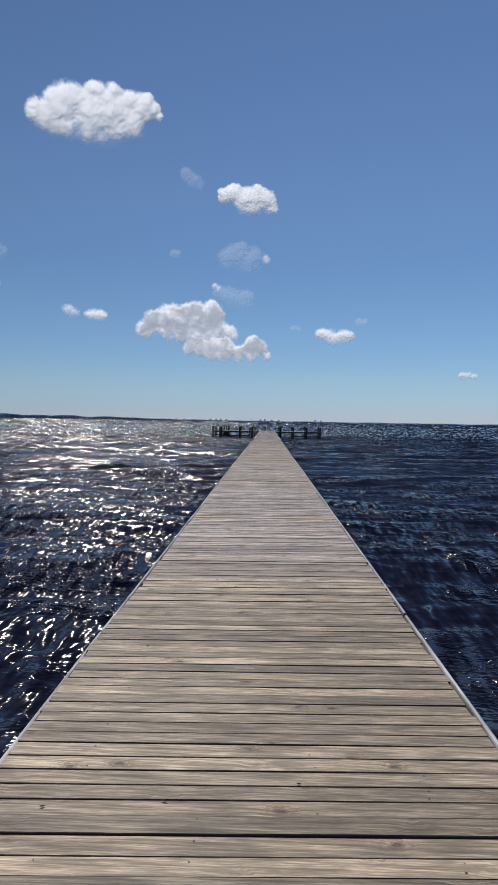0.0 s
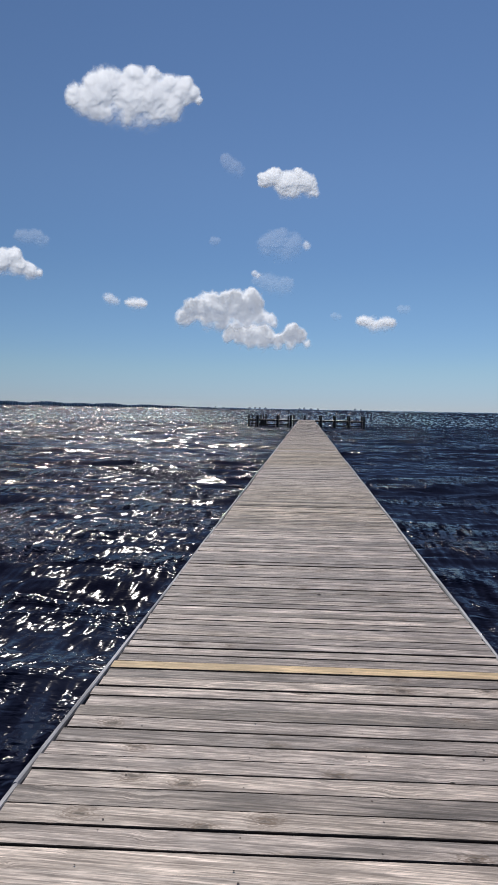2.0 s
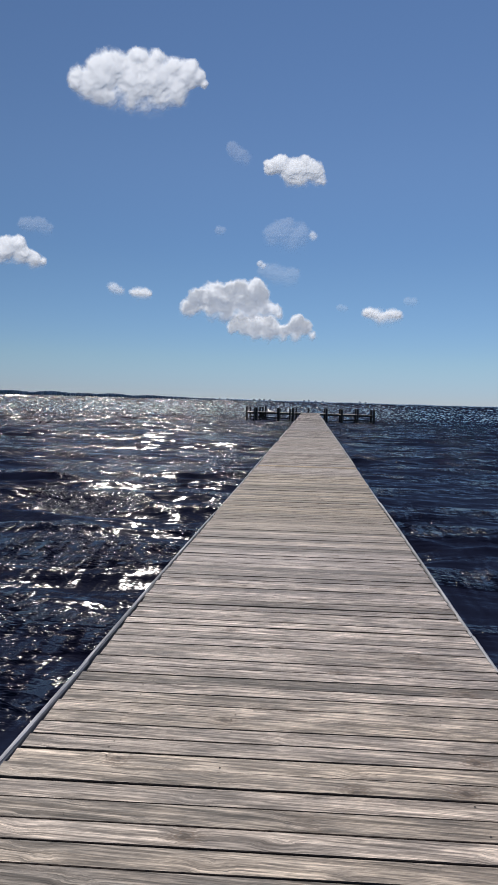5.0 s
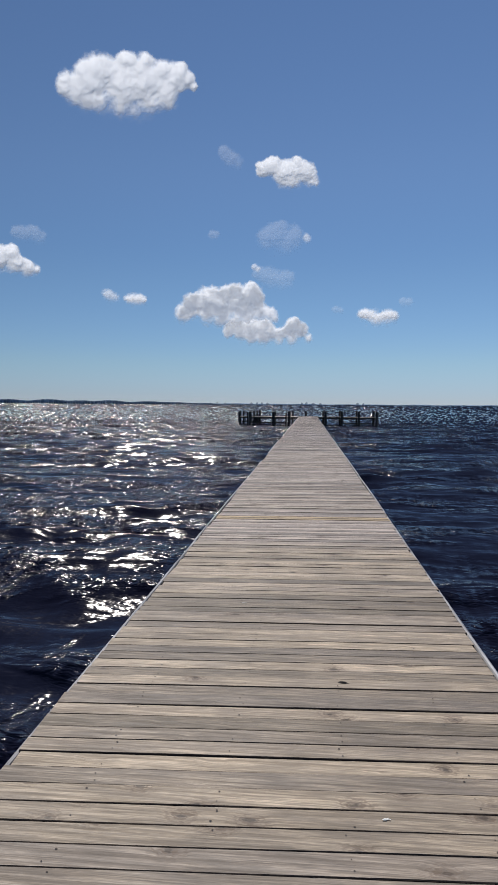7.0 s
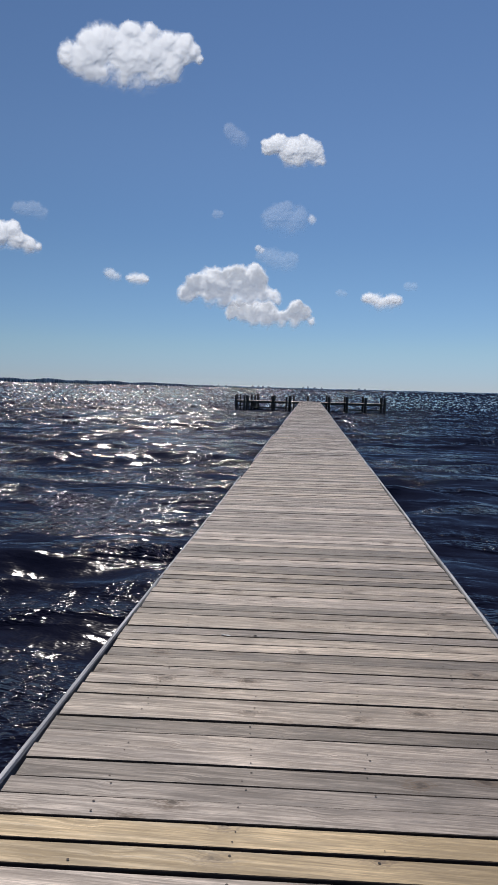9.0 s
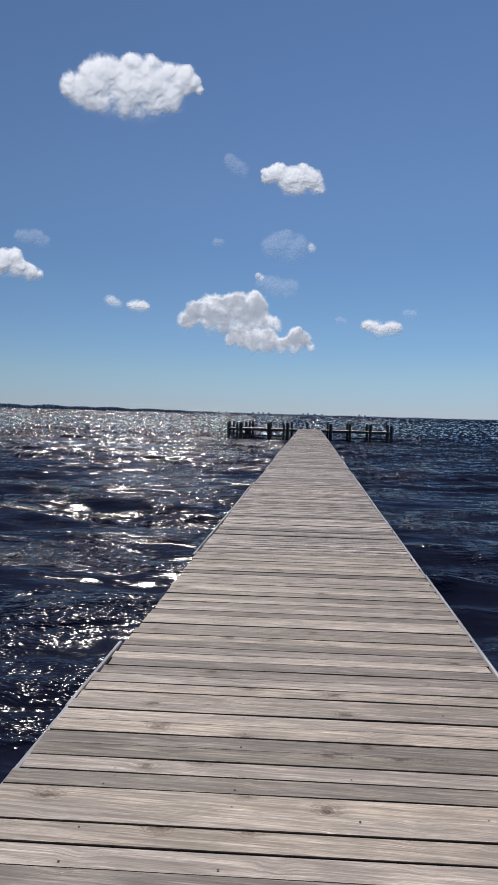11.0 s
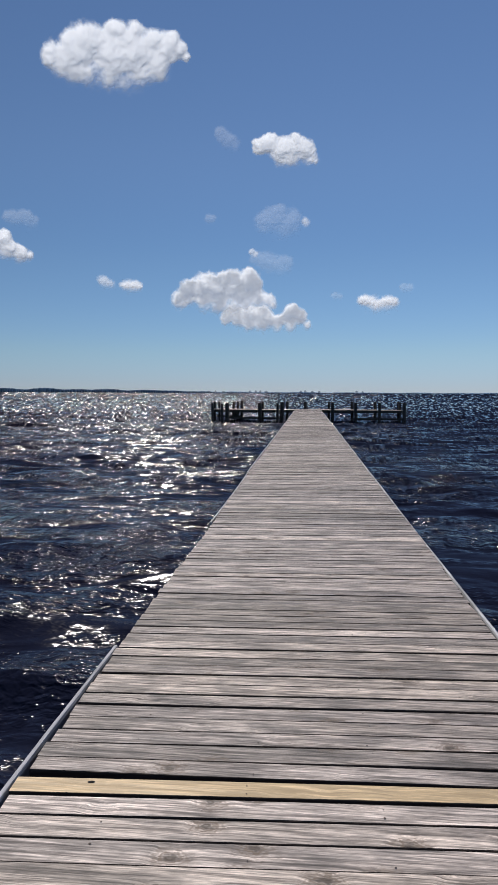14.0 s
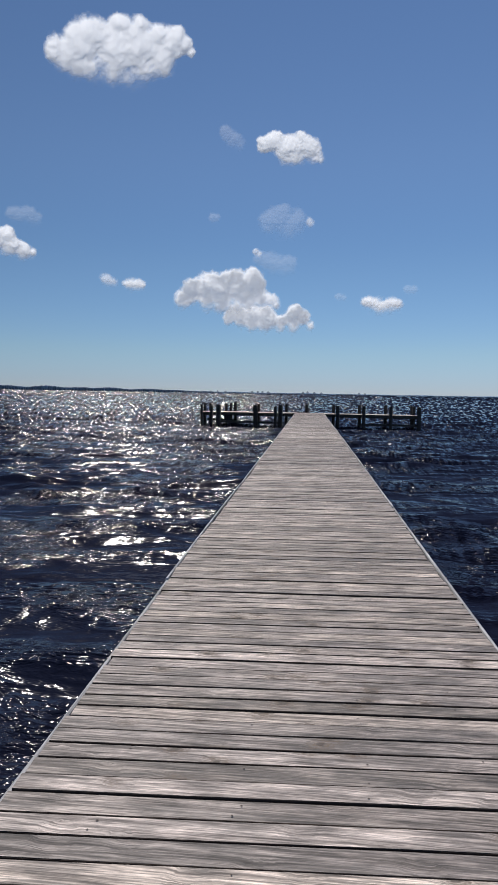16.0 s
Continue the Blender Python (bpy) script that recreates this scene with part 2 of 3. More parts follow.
def cloud_material(name, opacity, core=0.62):
    """White vapour: thick in the middle, thinning to nothing at the rim."""
    n = Nodes(name)
    tree = n.tree
    tree.nodes.remove(n.bsdf)
    dens = n.add("Attribute", attribute="thickness")
    tex = n.add("TexCoord")
    flat = n.add("SeparateXYZ")
    n.link(tex.outputs["Object"], flat.inputs[0])
    puff = n.noise(n.vec(flat.outputs[0], 0.0, flat.outputs[2]), 0.10, 5.0, 0.6, 0.4)
    body = n.math("ADD", dens.outputs["Fac"], n.math("MULTIPLY", n.math("SUBTRACT", puff, 0.5), 0.5))
    alpha = n.math("MULTIPLY", n.span(body, 0.0, 0.72), opacity)
    dif, tra = n.add("BsdfDiffuse"), n.add("BsdfTranslucent")
    for b in (dif, tra):
        b.inputs["Color"].default_value = (0.80, 0.81, 0.83, 1)
    # added glow, brightening the cloud beyond what sun and sky give it
    glow = n.add("Emission")
    glow.inputs["Color"].default_value = (0.86, 0.9, 1.0, 1)
    glow.inputs["Strength"].default_value = 0.3
    both, lit, mixed = n.add("MixShader"), n.add("AddShader"), n.add("MixShader")
    # shade painted into the cores: less translucent where thickness plus noise is high
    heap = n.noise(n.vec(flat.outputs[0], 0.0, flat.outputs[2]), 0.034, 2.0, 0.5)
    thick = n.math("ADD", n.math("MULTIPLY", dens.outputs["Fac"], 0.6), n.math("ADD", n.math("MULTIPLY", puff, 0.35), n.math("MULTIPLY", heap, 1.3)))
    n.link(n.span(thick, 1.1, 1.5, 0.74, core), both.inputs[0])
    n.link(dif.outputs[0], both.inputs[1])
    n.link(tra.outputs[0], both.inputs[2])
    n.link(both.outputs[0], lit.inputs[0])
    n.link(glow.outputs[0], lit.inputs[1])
    clear = n.add("BsdfTransparent")
    n.link(alpha, mixed.inputs[0])
    n.link(clear.outputs[0], mixed.inputs[1])
    n.link(lit.outputs[0], mixed.inputs[2])
    n.link(mixed.outputs[0], n.out.inputs["Surface"])
    return n.mat


def far_material(name, colour, scale):
    n = Nodes(name)
    tex = n.add("TexCoord")
    k = n.span(n.noise(tex.outputs["Object"], scale, 4.0), 0.3, 0.7, 0.7, 1.25)
    n.link(n.mix(1.0, colour, n.vec(k, k, k), "MULTIPLY"), n.bsdf.inputs["Base Color"])
    n.bsdf.inputs["Roughness"].default_value = 0.95
    return n.mat


DECK = wood("weathered_deck_wood", (0.335, 0.262, 0.180), (0.446, 0.373, 0.336))
FRESH = wood("new_pine", (0.56, 0.41, 0.225), (0.54, 0.385, 0.21), 0.4, 0.55)
EDGE = plain_wood("grey_edge_timber", (0.46, 0.45, 0.46), 0.6, (9.0, 0.6, 9.0), 0.003)
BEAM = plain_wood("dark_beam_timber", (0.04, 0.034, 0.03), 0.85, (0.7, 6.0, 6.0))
PILE = plain_wood("dark_pile_timber", (0.03, 0.026, 0.024), 0.8, (5.0, 5.0, 0.7), 0.012)
# dark brown for board sides, ends and undersides, so the seams look dark
FLANK = plain_wood("dark_board_flank", (0.055, 0.036, 0.026), 0.9, (2.0, 20.0, 20.0))
WATER = water_material()
NAIL = plain_wood("rusty_nail", (0.08, 0.055, 0.042), 0.7)
CHALK = plain_wood("chalky_white", (0.75, 0.74, 0.70), 0.9)


# ---- helpers for meshes ----
def mesh_of(name, bm, material):
    me = bpy.data.meshes.new(name)
    bm.to_mesh(me)
    bm.free()
    me.materials.append(material)
    return me


def part(name, bm, material, parent, label=""):
    ob = new(name, mesh_of(name, bm, material))
    ob.parent = parent
    return tagged(ob, label)


def raw_mesh(name, verts, faces, material, smooth=False):
    me = bpy.data.meshes.new(name)
    me.from_pydata(verts, [], faces)
    me.update()
    me.materials.append(material)
    if smooth:
        me.polygons.foreach_set("use_smooth", [True] * len(me.polygons))
    return me


def add_box(bm, x0, x1, y0, y1, z0, z1, bevel=0.0):
    made = bmesh.ops.create_cube(bm, size=1)["verts"]
    for v in made:
        v.co = ((x0 + x1) / 2 + v.co.x * (x1 - x0), (y0 + y1) / 2 + v.co.y * (y1 - y0), (z0 + z1) / 2 + v.co.z * (z1 - z0))
    if bevel:
        edges = list({e for v in made for e in v.link_edges})
        bmesh.ops.bevel(bm, geom=edges, offset=bevel, segments=1, affect="EDGES")


# ---- water: one sheet to the horizon, with waves ----
def graded(start, stop, step, limit, growth):
    """Coordinates that go in even steps from start to stop, then in growing ones to limit."""
    out = list(np.arange(start, stop, step))
    while out[-1] < limit:
        step *= growth
        out.append(out[-1] + step)
    return out


def build_water():
    side = graded(0.0, 27.0, 0.15, 3600.0, 1.06)
    xs = np.array([-v for v in reversed(side[1:])] + side)
    back = graded(0.0, 8.0, 0.5, 700.0, 1.3)
    ys = np.array([-v for v in reversed(back[1:])] + graded(0.0, 97.0, 0.15, 4300.0, 1.05))
    gx, gy = np.meshgrid(xs, ys)
    cell = np.maximum(np.gradient(xs)[None, :], np.gradient(ys)[:, None])
    rng = np.random.default_rng(7)
    z = np.zeros_like(gx)
    dx = np.zeros_like(gx)
    dy = np.zeros_like(gx)
    for i in range(80):
        length = 0.45 * (5.0 / 0.45) ** rng.random()
        turn = rng.normal(0.12, 0.55)
        k = 2 * math.pi / length
        kx, ky = k * math.sin(turn), -k * math.cos(turn)
        amp = 0.0058 * length ** 0.46 * rng.uniform(0.5, 1.3)
        phase = kx * gx + ky * gy + rng.uniform(0, 6.28)
        fade = np.clip(1.6 - 3.2 * cell / length, 0, 1)
        z += amp * fade * np.cos(phase)
        dx -= amp * fade * (kx / k) * np.sin(phase)
        dy -= amp * fade * (ky / k) * np.sin(phase)
    # gusts: rough patches and smoother ones
    gust = np.ones_like(gx)
    for i in range(9):
        a, b = rng.uniform(0.1, 0.55) * rng.choice([-1, 1]), rng.uniform(0.35, 1.3)
        gust += 0.13 * np.sin(a * gx + b * gy + rng.uniform(0, 6.28))
    gust = np.clip(gust, 0.35, 1.65)
    z, dx, dy = z * gust, dx * gust * 0.8, dy * gust * 0.8
    co = np.stack([gx + dx, gy + dy, WATER_Z + z], axis=-1).reshape(-1, 3)
    rows, cols = gx.shape
    idx = np.arange(rows * cols).reshape(rows, cols)
    quads = np.stack([idx[:-1, :-1], idx[:-1, 1:], idx[1:, 1:], idx[1:, :-1]], axis=-1).reshape(-1, 4)
    me = bpy.data.meshes.new("water")
    me.vertices.add(len(co))
    me.vertices.foreach_set("co", co.ravel())
    me.loops.add(quads.size)
    me.loops.foreach_set("vertex_index", quads.ravel())
    me.polygons.add(len(quads))
    me.polygons.foreach_set("loop_start", np.arange(0, quads.size, 4))
    me.polygons.foreach_set("use_smooth", np.ones(len(quads), dtype=bool))
    me.update(calc_edges=True)
    me.materials.append(WATER)
    tagged(new("water", me), "dark navy choppy lake water glittering under the sun", "water", kind="structure")


build_water()

# ---- the walkway ----
HALF = 0.89
DECK_START, DECK_END = -2.0, 88.3
rnd = random.Random(11)

deck = new("deck")
tagged(deck, "long weathered timber pier deck of cross boards over water", "deck", kind="structure")


def board_mesh(name, seed, width=0.085, length=2 * HALF, thick=0.036, material=None):
    """A sawn board along x, its top edges worn round, a little bowed."""
    r = random.Random(seed)
    c = 0.002
    h = width / 2
    verts, faces = [], []
    stations = (-0.5, -0.17, 0.17, 0.5)
    for s in stations:
        a, b = r.uniform(-0.0012, 0.0012), r.uniform(-0.0012, 0.0012)
        lift = r.uniform(-0.001, 0.001)
        for yy, zz in ((-h + a, -thick), (-h + a, -c), (-h + a + c, lift), (h + b - c, lift), (h + b, -c), (h + b, -thick)):
            verts.append((s * length, yy, zz))
    for i in range(len(stations) - 1):
        for j in range(6):
            k = (j + 1) % 6
            faces.append((i * 6 + j, i * 6 + k, i * 6 + 6 + k, i * 6 + 6 + j))
    faces.append(tuple(range(6)))
    faces.append(tuple(reversed(range(18, 24))))
    me = raw_mesh(name, verts, faces, material or DECK)
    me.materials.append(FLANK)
    bm = bmesh.new()
    bm.from_mesh(me)
    bmesh.ops.recalc_face_normals(bm, faces=bm.faces)
    bm.normal_update()
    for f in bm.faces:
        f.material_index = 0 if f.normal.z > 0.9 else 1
    bm.to_mesh(me)
    bm.free()
    return me


# seams of the boards: even between the places where a board is new or a gap gapes
ANCHORS = [DECK_START, 6.612, 7.927, 11.88, 12.787, 12.971, 13.057, 13.238, 14.169, 14.518, 14.611, 15.048, 16.026, 24.106, 25.453, 27.64, 27.817, 27.906, 28.265, 29.143, 29.231, 29.325, 30.642, 30.731, 32.036, 37.39, 38.485, 38.682, 38.766, 40.389, 43.034, 43.127, 44.503, 46.828, 47.281, 47.907, 48.834, DECK_END]
NEW_BOARDS = (13.014, 29.187, 29.278, 43.08)
WIDE_GAPS = {11.88: 0.009, 12.787: 0.012, 12.971: 0.009, 13.238: 0.009, 14.518: 0.009, 14.611: 0.01, 15.048: 0.009, 27.64: 0.007, 27.817: 0.009, 27.906: 0.012, 28.265: 0.008, 29.143: 0.009, 29.231: 0.011, 29.325: 0.009, 30.642: 0.007, 30.731: 0.009, 37.39: 0.007, 38.485: 0.01, 38.682: 0.009, 38.766: 0.01, 43.034: 0.012, 43.127: 0.024, 47.281: 0.013, 47.907: 0.008}
seams = []
for a, b in zip(ANCHORS, ANCHORS[1:]):
    pitch = 0.0882 if a < 40 else 0.0908
    count = max(1, round((b - a) / pitch))
    for i in range(count):
        jitter = rnd.uniform(-0.004, 0.004) if i else 0.0
        gap = 0.0032 + 0.0055 * rnd.random() ** 2
        seams.append((a + (b - a) * i / count + jitter, gap * (1.9 if a > 48 else 1.3 if a > 37 or 12 < a < 16 else 0.65 if 16 < a < 37 else 1.0)))
seams = [(y, WIDE_GAPS.get(y, g)) for y, g in seams] + [(DECK_END, 0.004)]

SKEW = 0.052   # the boards lie three degrees out of square
boards = []
for (y0, g0), (y1, g1) in zip(seams, seams[1:]):
    lo, hi = y0 + g0 / 2, y1 - g1 / 2
    mid = (lo + hi) / 2
    fresh = any(abs(mid - v) < 0.035 for v in NEW_BOARDS)
    twist = (0.038 if mid < 9 else SKEW) + rnd.gauss(0, 0.0016)
    if abs(mid - 43.17) < 0.04:
        twist -= 0.02
    sway = 0.008 * math.sin(mid * 0.7) + 0.006 * math.sin(mid * 1.9 + 1)
    boards.append((mid, hi - lo, sway + rnd.gauss(0, 0.004), rnd.gauss(0, 0.0016) + (0.003 if fresh else 0), twist, fresh, rnd.randrange(14)))

# ---- edge timbers along both sides, in lengths, a little below the deck ----
def edge_run(side, spans):
    r = random.Random(5 if side > 0 else 9)
    for y0, y1 in spans:
        y = y0
        while y < y1 - 0.3:
            e = min(y + r.uniform(3.2, 4.6), y1)
            if y1 - e < 0.5:
                e = y1
            bm = bmesh.new()
            off, drop, lean = r.uniform(-0.006, 0.006), r.uniform(0.0, 0.014), r.uniform(-0.009, 0.009)
            count = 9
            rings = []
            for i in range(count):
                f = i / (count - 1)
                bow = math.sin(f * math.pi) * lean
                xx = side * (HALF + 0.012 + off + bow)
                ring = []
                for u, w in ((0.0, -0.14), (0.0, -0.012), (0.004, -0.003), (0.011, 0.0), (0.019, -0.004), (0.023, -0.013), (0.023, -0.14)):
                    ring.append(bm.verts.new((xx + side * u, y + 0.004 + (e - y - 0.008) * f, w - drop + r.uniform(-0.001, 0.001))))
                rings.append(ring)
            for p, q in zip(rings, rings[1:]):
                for j in range(7):
                    bm.faces.new((p[j], p[(j + 1) % 7], q[(j + 1) % 7], q[j]))
            bm.faces.new(rings[0])
            bm.faces.new(list(reversed(rings[-1])))
            bmesh.ops.recalc_face_normals(bm, faces=bm.faces)
            part("edge_board", bm, EDGE, deck, "pale grey worn timber edge strip")
            y = e


edge_run(1, [(DECK_START, DECK_END)])
edge_run(-1, [(DECK_START, 36.2), (38.25, 44.13), (47.07, DECK_END)])

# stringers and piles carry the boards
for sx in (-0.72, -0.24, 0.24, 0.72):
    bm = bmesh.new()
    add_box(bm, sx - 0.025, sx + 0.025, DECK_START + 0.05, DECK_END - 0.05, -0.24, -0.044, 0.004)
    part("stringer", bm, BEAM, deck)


def pile_mesh(name, radius, top, seed, bottom=-2.6):
    """A round timber post, slightly tapered and knobbly, its head chamfered."""
    r = random.Random(seed)
    bm = bmesh.new()
    rings = []
    levels = [bottom, -1.2, -0.8, -0.4, -0.05, top - 0.18, top - 0.03, top]
    for lv in levels:
        size = radius * (1.06 - 0.05 * (lv - bottom) / (top - bottom)) * (0.86 if lv == top else 1.0)
        ox, oy = r.uniform(-0.06, 0.06) * radius, r.uniform(-0.06, 0.06) * radius
        rings.append([bm.verts.new((ox + size * math.cos(a) * r.uniform(0.95, 1.05), oy + size * math.sin(a) * r.uniform(0.95, 1.05), lv))
                      for a in [math.tau * i / 14 for i in range(14)]])
    for p, q in zip(rings, rings[1:]):
        for j in range(14):
            bm.faces.new((p[j], p[(j + 1) % 14], q[(j + 1) % 14], q[j]))
    bm.faces.new(rings[-1])
    bm.faces.new(list(reversed(rings[0])))
    return mesh_of(name, bm, PILE)


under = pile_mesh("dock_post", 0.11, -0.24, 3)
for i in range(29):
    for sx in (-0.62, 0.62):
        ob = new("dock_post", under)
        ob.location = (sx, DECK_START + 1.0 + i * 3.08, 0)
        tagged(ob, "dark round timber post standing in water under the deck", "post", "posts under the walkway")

# ---- the cross head at the pier's end ----
HEAD_Y0, HEAD_Y1 = 88.32, 90.2
HEAD_Z = -0.05
head = new("pier_head")
tagged(head, "narrow dark timber cross walkway at the end of the pier", "deck", kind="structure")


def boards_rest(name, items, parent):
    """Boards too many to be told apart, in one mesh."""
    verts, faces = [], []
    for cx, cy, cz, lx, ly, th, turn in items:
        base = len(verts)
        cs, sn = math.cos(turn), math.sin(turn)
        c = 0.002
        for sx in (-lx / 2, lx / 2):
            for yy, zz in ((-ly / 2, -th), (-ly / 2, -c), (-ly / 2 + c, 0), (ly / 2 - c, 0), (ly / 2, -c), (ly / 2, -th)):
                verts.append((cx + sx * cs - yy * sn, cy + sx * sn + yy * cs, cz + zz))
        for j in range(6):
            k = (j + 1) % 6
            faces.append((base + j, base + 6 + j, base + 6 + k, base + k))
        faces.append(tuple(base + j for j in range(6)))
        faces.append(tuple(base + 6 + j for j in reversed(range(6))))
    me = raw_mesh(name, verts, faces, DECK)
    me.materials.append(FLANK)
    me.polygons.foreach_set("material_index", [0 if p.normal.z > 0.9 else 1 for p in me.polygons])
    ob = new(name, me)
    ob.parent = parent
    return tagged(ob, kind="stuff")


items = []
hr = random.Random(21)
hx = -7.05
while hx < 6.85:
    w = 0.135 + hr.uniform(-0.004, 0.004)
    items.append((hx + w / 2, (HEAD_Y0 + HEAD_Y1) / 2 + 0.02, HEAD_Z + hr.gauss(0, 0.002), HEAD_Y1 - HEAD_Y0 - 0.04, w - 0.006, 0.036, math.pi / 2))
    hx += w
boards_rest("head_boards", items, head)
for y0 in (HEAD_Y0 - 0.04, HEAD_Y1):
    for x0, x1 in ((-7.05, -3.5), (-3.49, -0.93), (0.93, 3.4), (3.41, 6.85)) if y0 < 89 else ((-7.05, -3.5), (-3.49, 0.0), (0.01, 3.4), (3.41, 6.85)):
        bm = bmesh.new()
        add_box(bm, x0, x1, y0, y0 + 0.045, HEAD_Z - 0.21, HEAD_Z - 0.012, 0.004)
        part("fascia", bm, BEAM, head, "dark fascia plank")
for x0, x1, y0, z0 in ((-5.95, -1.75, HEAD_Y0 - 0.22, -0.72), (3.1, 6.75, HEAD_Y0 - 0.1, -0.74), (-6.9, -4.9, HEAD_Y1 + 0.1, -0.68)):
    bm = bmesh.new()
    add_box(bm, x0, x1, y0, y0 + 0.09, z0, z0 + 0.13, 0.006)
    part("lower_beam", bm, BEAM, head)
for x0, x1, z0, z1 in ((-5.55, -5.0, -0.58, -0.1), (-0.9, -0.82, -0.5, -0.26)):
    bm = bmesh.new()
    add_box(bm, x0, x1, HEAD_Y0 + 0.3, HEAD_Y0 + 0.36, z0, z1, 0.006)
    part("brace_panel", bm, BEAM, head)
for bx in (-6.4, -5.2, -4.0, -2.8, -1.6, -0.4, 0.8, 2.0, 3.2, 4.4, 5.6, 6.7):
    bm = bmesh.new()
    add_box(bm, bx - 0.03, bx + 0.03, HEAD_Y0 + 0.02, HEAD_Y1 - 0.02, HEAD_Z - 0.2, HEAD_Z - 0.045, 0.004)
    part("joist", bm, BEAM, head)

FRONT, BACK = HEAD_Y0 - 0.18, HEAD_Y1 + 0.2
HEAD_PILES = [  # x, y, radius, top
    (-6.93, FRONT, 0.085, 0.42), (-7.05, BACK - 0.3, 0.1, 0.5), (-6.72, BACK, 0.08, 0.48), (-5.78, 84.8, 0.085, 0.42),
    (-5.84, FRONT, 0.15, 0.42), (-5.62, BACK, 0.09, 0.47), (-5.3, BACK, 0.085, 0.5), (-5.0, BACK, 0.11, 0.56),
    (-3.45, FRONT, 0.155, 0.44), (-3.42, BACK, 0.1, 0.47), (-2.16, FRONT - 0.4, 0.09, 0.37), (-1.86, FRONT, 0.14, 0.5), (-1.55, BACK, 0.1, 0.5),
    (-0.2, BACK, 0.11, 0.52),
    (1.76, FRONT, 0.12, 0.5), (1.58, BACK, 0.1, 0.52), (3.4, FRONT, 0.11, 0.5), (3.3, BACK, 0.11, 0.54),
    (5.08, FRONT, 0.11, 0.5), (5.0, BACK, 0.11, 0.54), (6.82, FRONT, 0.13, 0.5), (6.63, FRONT + 0.9, 0.1, 0.5), (6.72, BACK, 0.11, 0.52)]
for i, (px, py, radius, top) in enumerate(HEAD_PILES):
    ob = new("mooring_post", pile_mesh("mooring_post", radius, top, 100 + i))
    ob.location = (px, py, 0)
    ob.rotation_euler = (rnd.gauss(0, 0.01), rnd.gauss(0, 0.012), rnd.uniform(0, 6))
    tagged(ob, ("thick " if radius > 0.125 else "slim ") + "dark round timber post rising above the cross walkway", "post", "posts of the pier head")

# ---- clouds ----
def cloud(distance, cx, cz, unit, puffs, opacity=0.97, soft=1.0, label="", seed=1):
    """A bowed sheet of vapour fitted to the view: puffs are (across, up, size) in units; relief and density follow
    them.
    """
    r = max(p[2] for p in puffs)
    us = [p[0] for p in puffs]
    vs = [p[1] for p in puffs]
    rim = max(r * 0.9, 6)
    u0, u1, v0, v1 = min(us) - r - rim * 0.4, max(us) + r + rim * 0.4, min(vs) - r - rim * 0.5, max(vs) + r + rim * 0.3
    step = max((u1 - u0) / 130, 0.55)
    gu, gv = np.meshgrid(np.arange(u0, u1, step), np.arange(v0, v1, step))
    dens = np.full(gu.shape, -9.0)
    lump = np.zeros(gu.shape)
    for pu, pv, pr in puffs:
        q = np.sqrt((gu - pu) ** 2 + ((gv - pv) * np.where(gv > pv, 1.0, 0.85)) ** 2) / (pr * 1.22)
        dens = np.logaddexp(dens * 4, (1 - q) * 4) / 4
        lump = np.maximum(lump, np.sqrt(np.clip(1 - q * q, 0, 1)) * pr)
    freq = 1.3 / (r + 8)
    rough = np.empty(gu.shape)
    for i in range(gu.shape[0]):
        for j in range(gu.shape[1]):
            a = noise.fractal((gu[i, j] * freq, gv[i, j] * freq, seed * 9.1), 0.9, 2.1, 6)
            b = noise.noise((gu[i, j] * freq * 2.4, gv[i, j] * freq * 2.4, seed * 3.7))
            rough[i, j] = 0.75 * a + 0.6 * (0.4 - abs(b))
    reach = max(1, int(r * 0.22 / step))
    for axis in (0, 1, 0, 1):
        lump = sum(np.roll(lump, k, axis) for k in range(-reach, reach + 1)) / (2 * reach + 1)
    low = np.clip((np.mean(vs) - gv) / (v1 - v0) * 2.2, 0, 1)
    dens = (dens + 0.06 + 0.36 * rough) / (soft * (0.6 + 1.6 * low))
    keep = dens > -0.06
    # shading put into the shape: bowed backwards, tops turn bright and bases grey
    deep = np.clip(dens, 0, 1.6) ** 0.9 * r * 0.2 + rough * 0.06 * r + lump * 0.5
    index = -np.ones(gu.shape, dtype=int)
    index[keep] = np.arange(keep.sum())
    verts = np.stack([gu[keep], deep[keep], gv[keep]], axis=-1)
    faces = []
    for i in range(gu.shape[0] - 1):
        for j in range(gu.shape[1] - 1):
            q = (index[i, j], index[i, j + 1], index[i + 1, j + 1], index[i + 1, j])
            if min(q) >= 0:
                faces.append(tuple(int(v) for v in q))
    me = raw_mesh("cloud", [tuple(v) for v in verts], faces, CLOUDS[opacity], True)
    attr = me.attributes.new("thickness", "FLOAT", "POINT")
    attr.data.foreach_set("value", np.clip(dens[keep], 0, 1).astype(np.float32))
    ob = new("cloud", me)
    ob.location = (cx, distance, cz)
    ob.scale = (unit, unit, unit)
    tagged(ob, label, "cloud", "clouds in the sky")


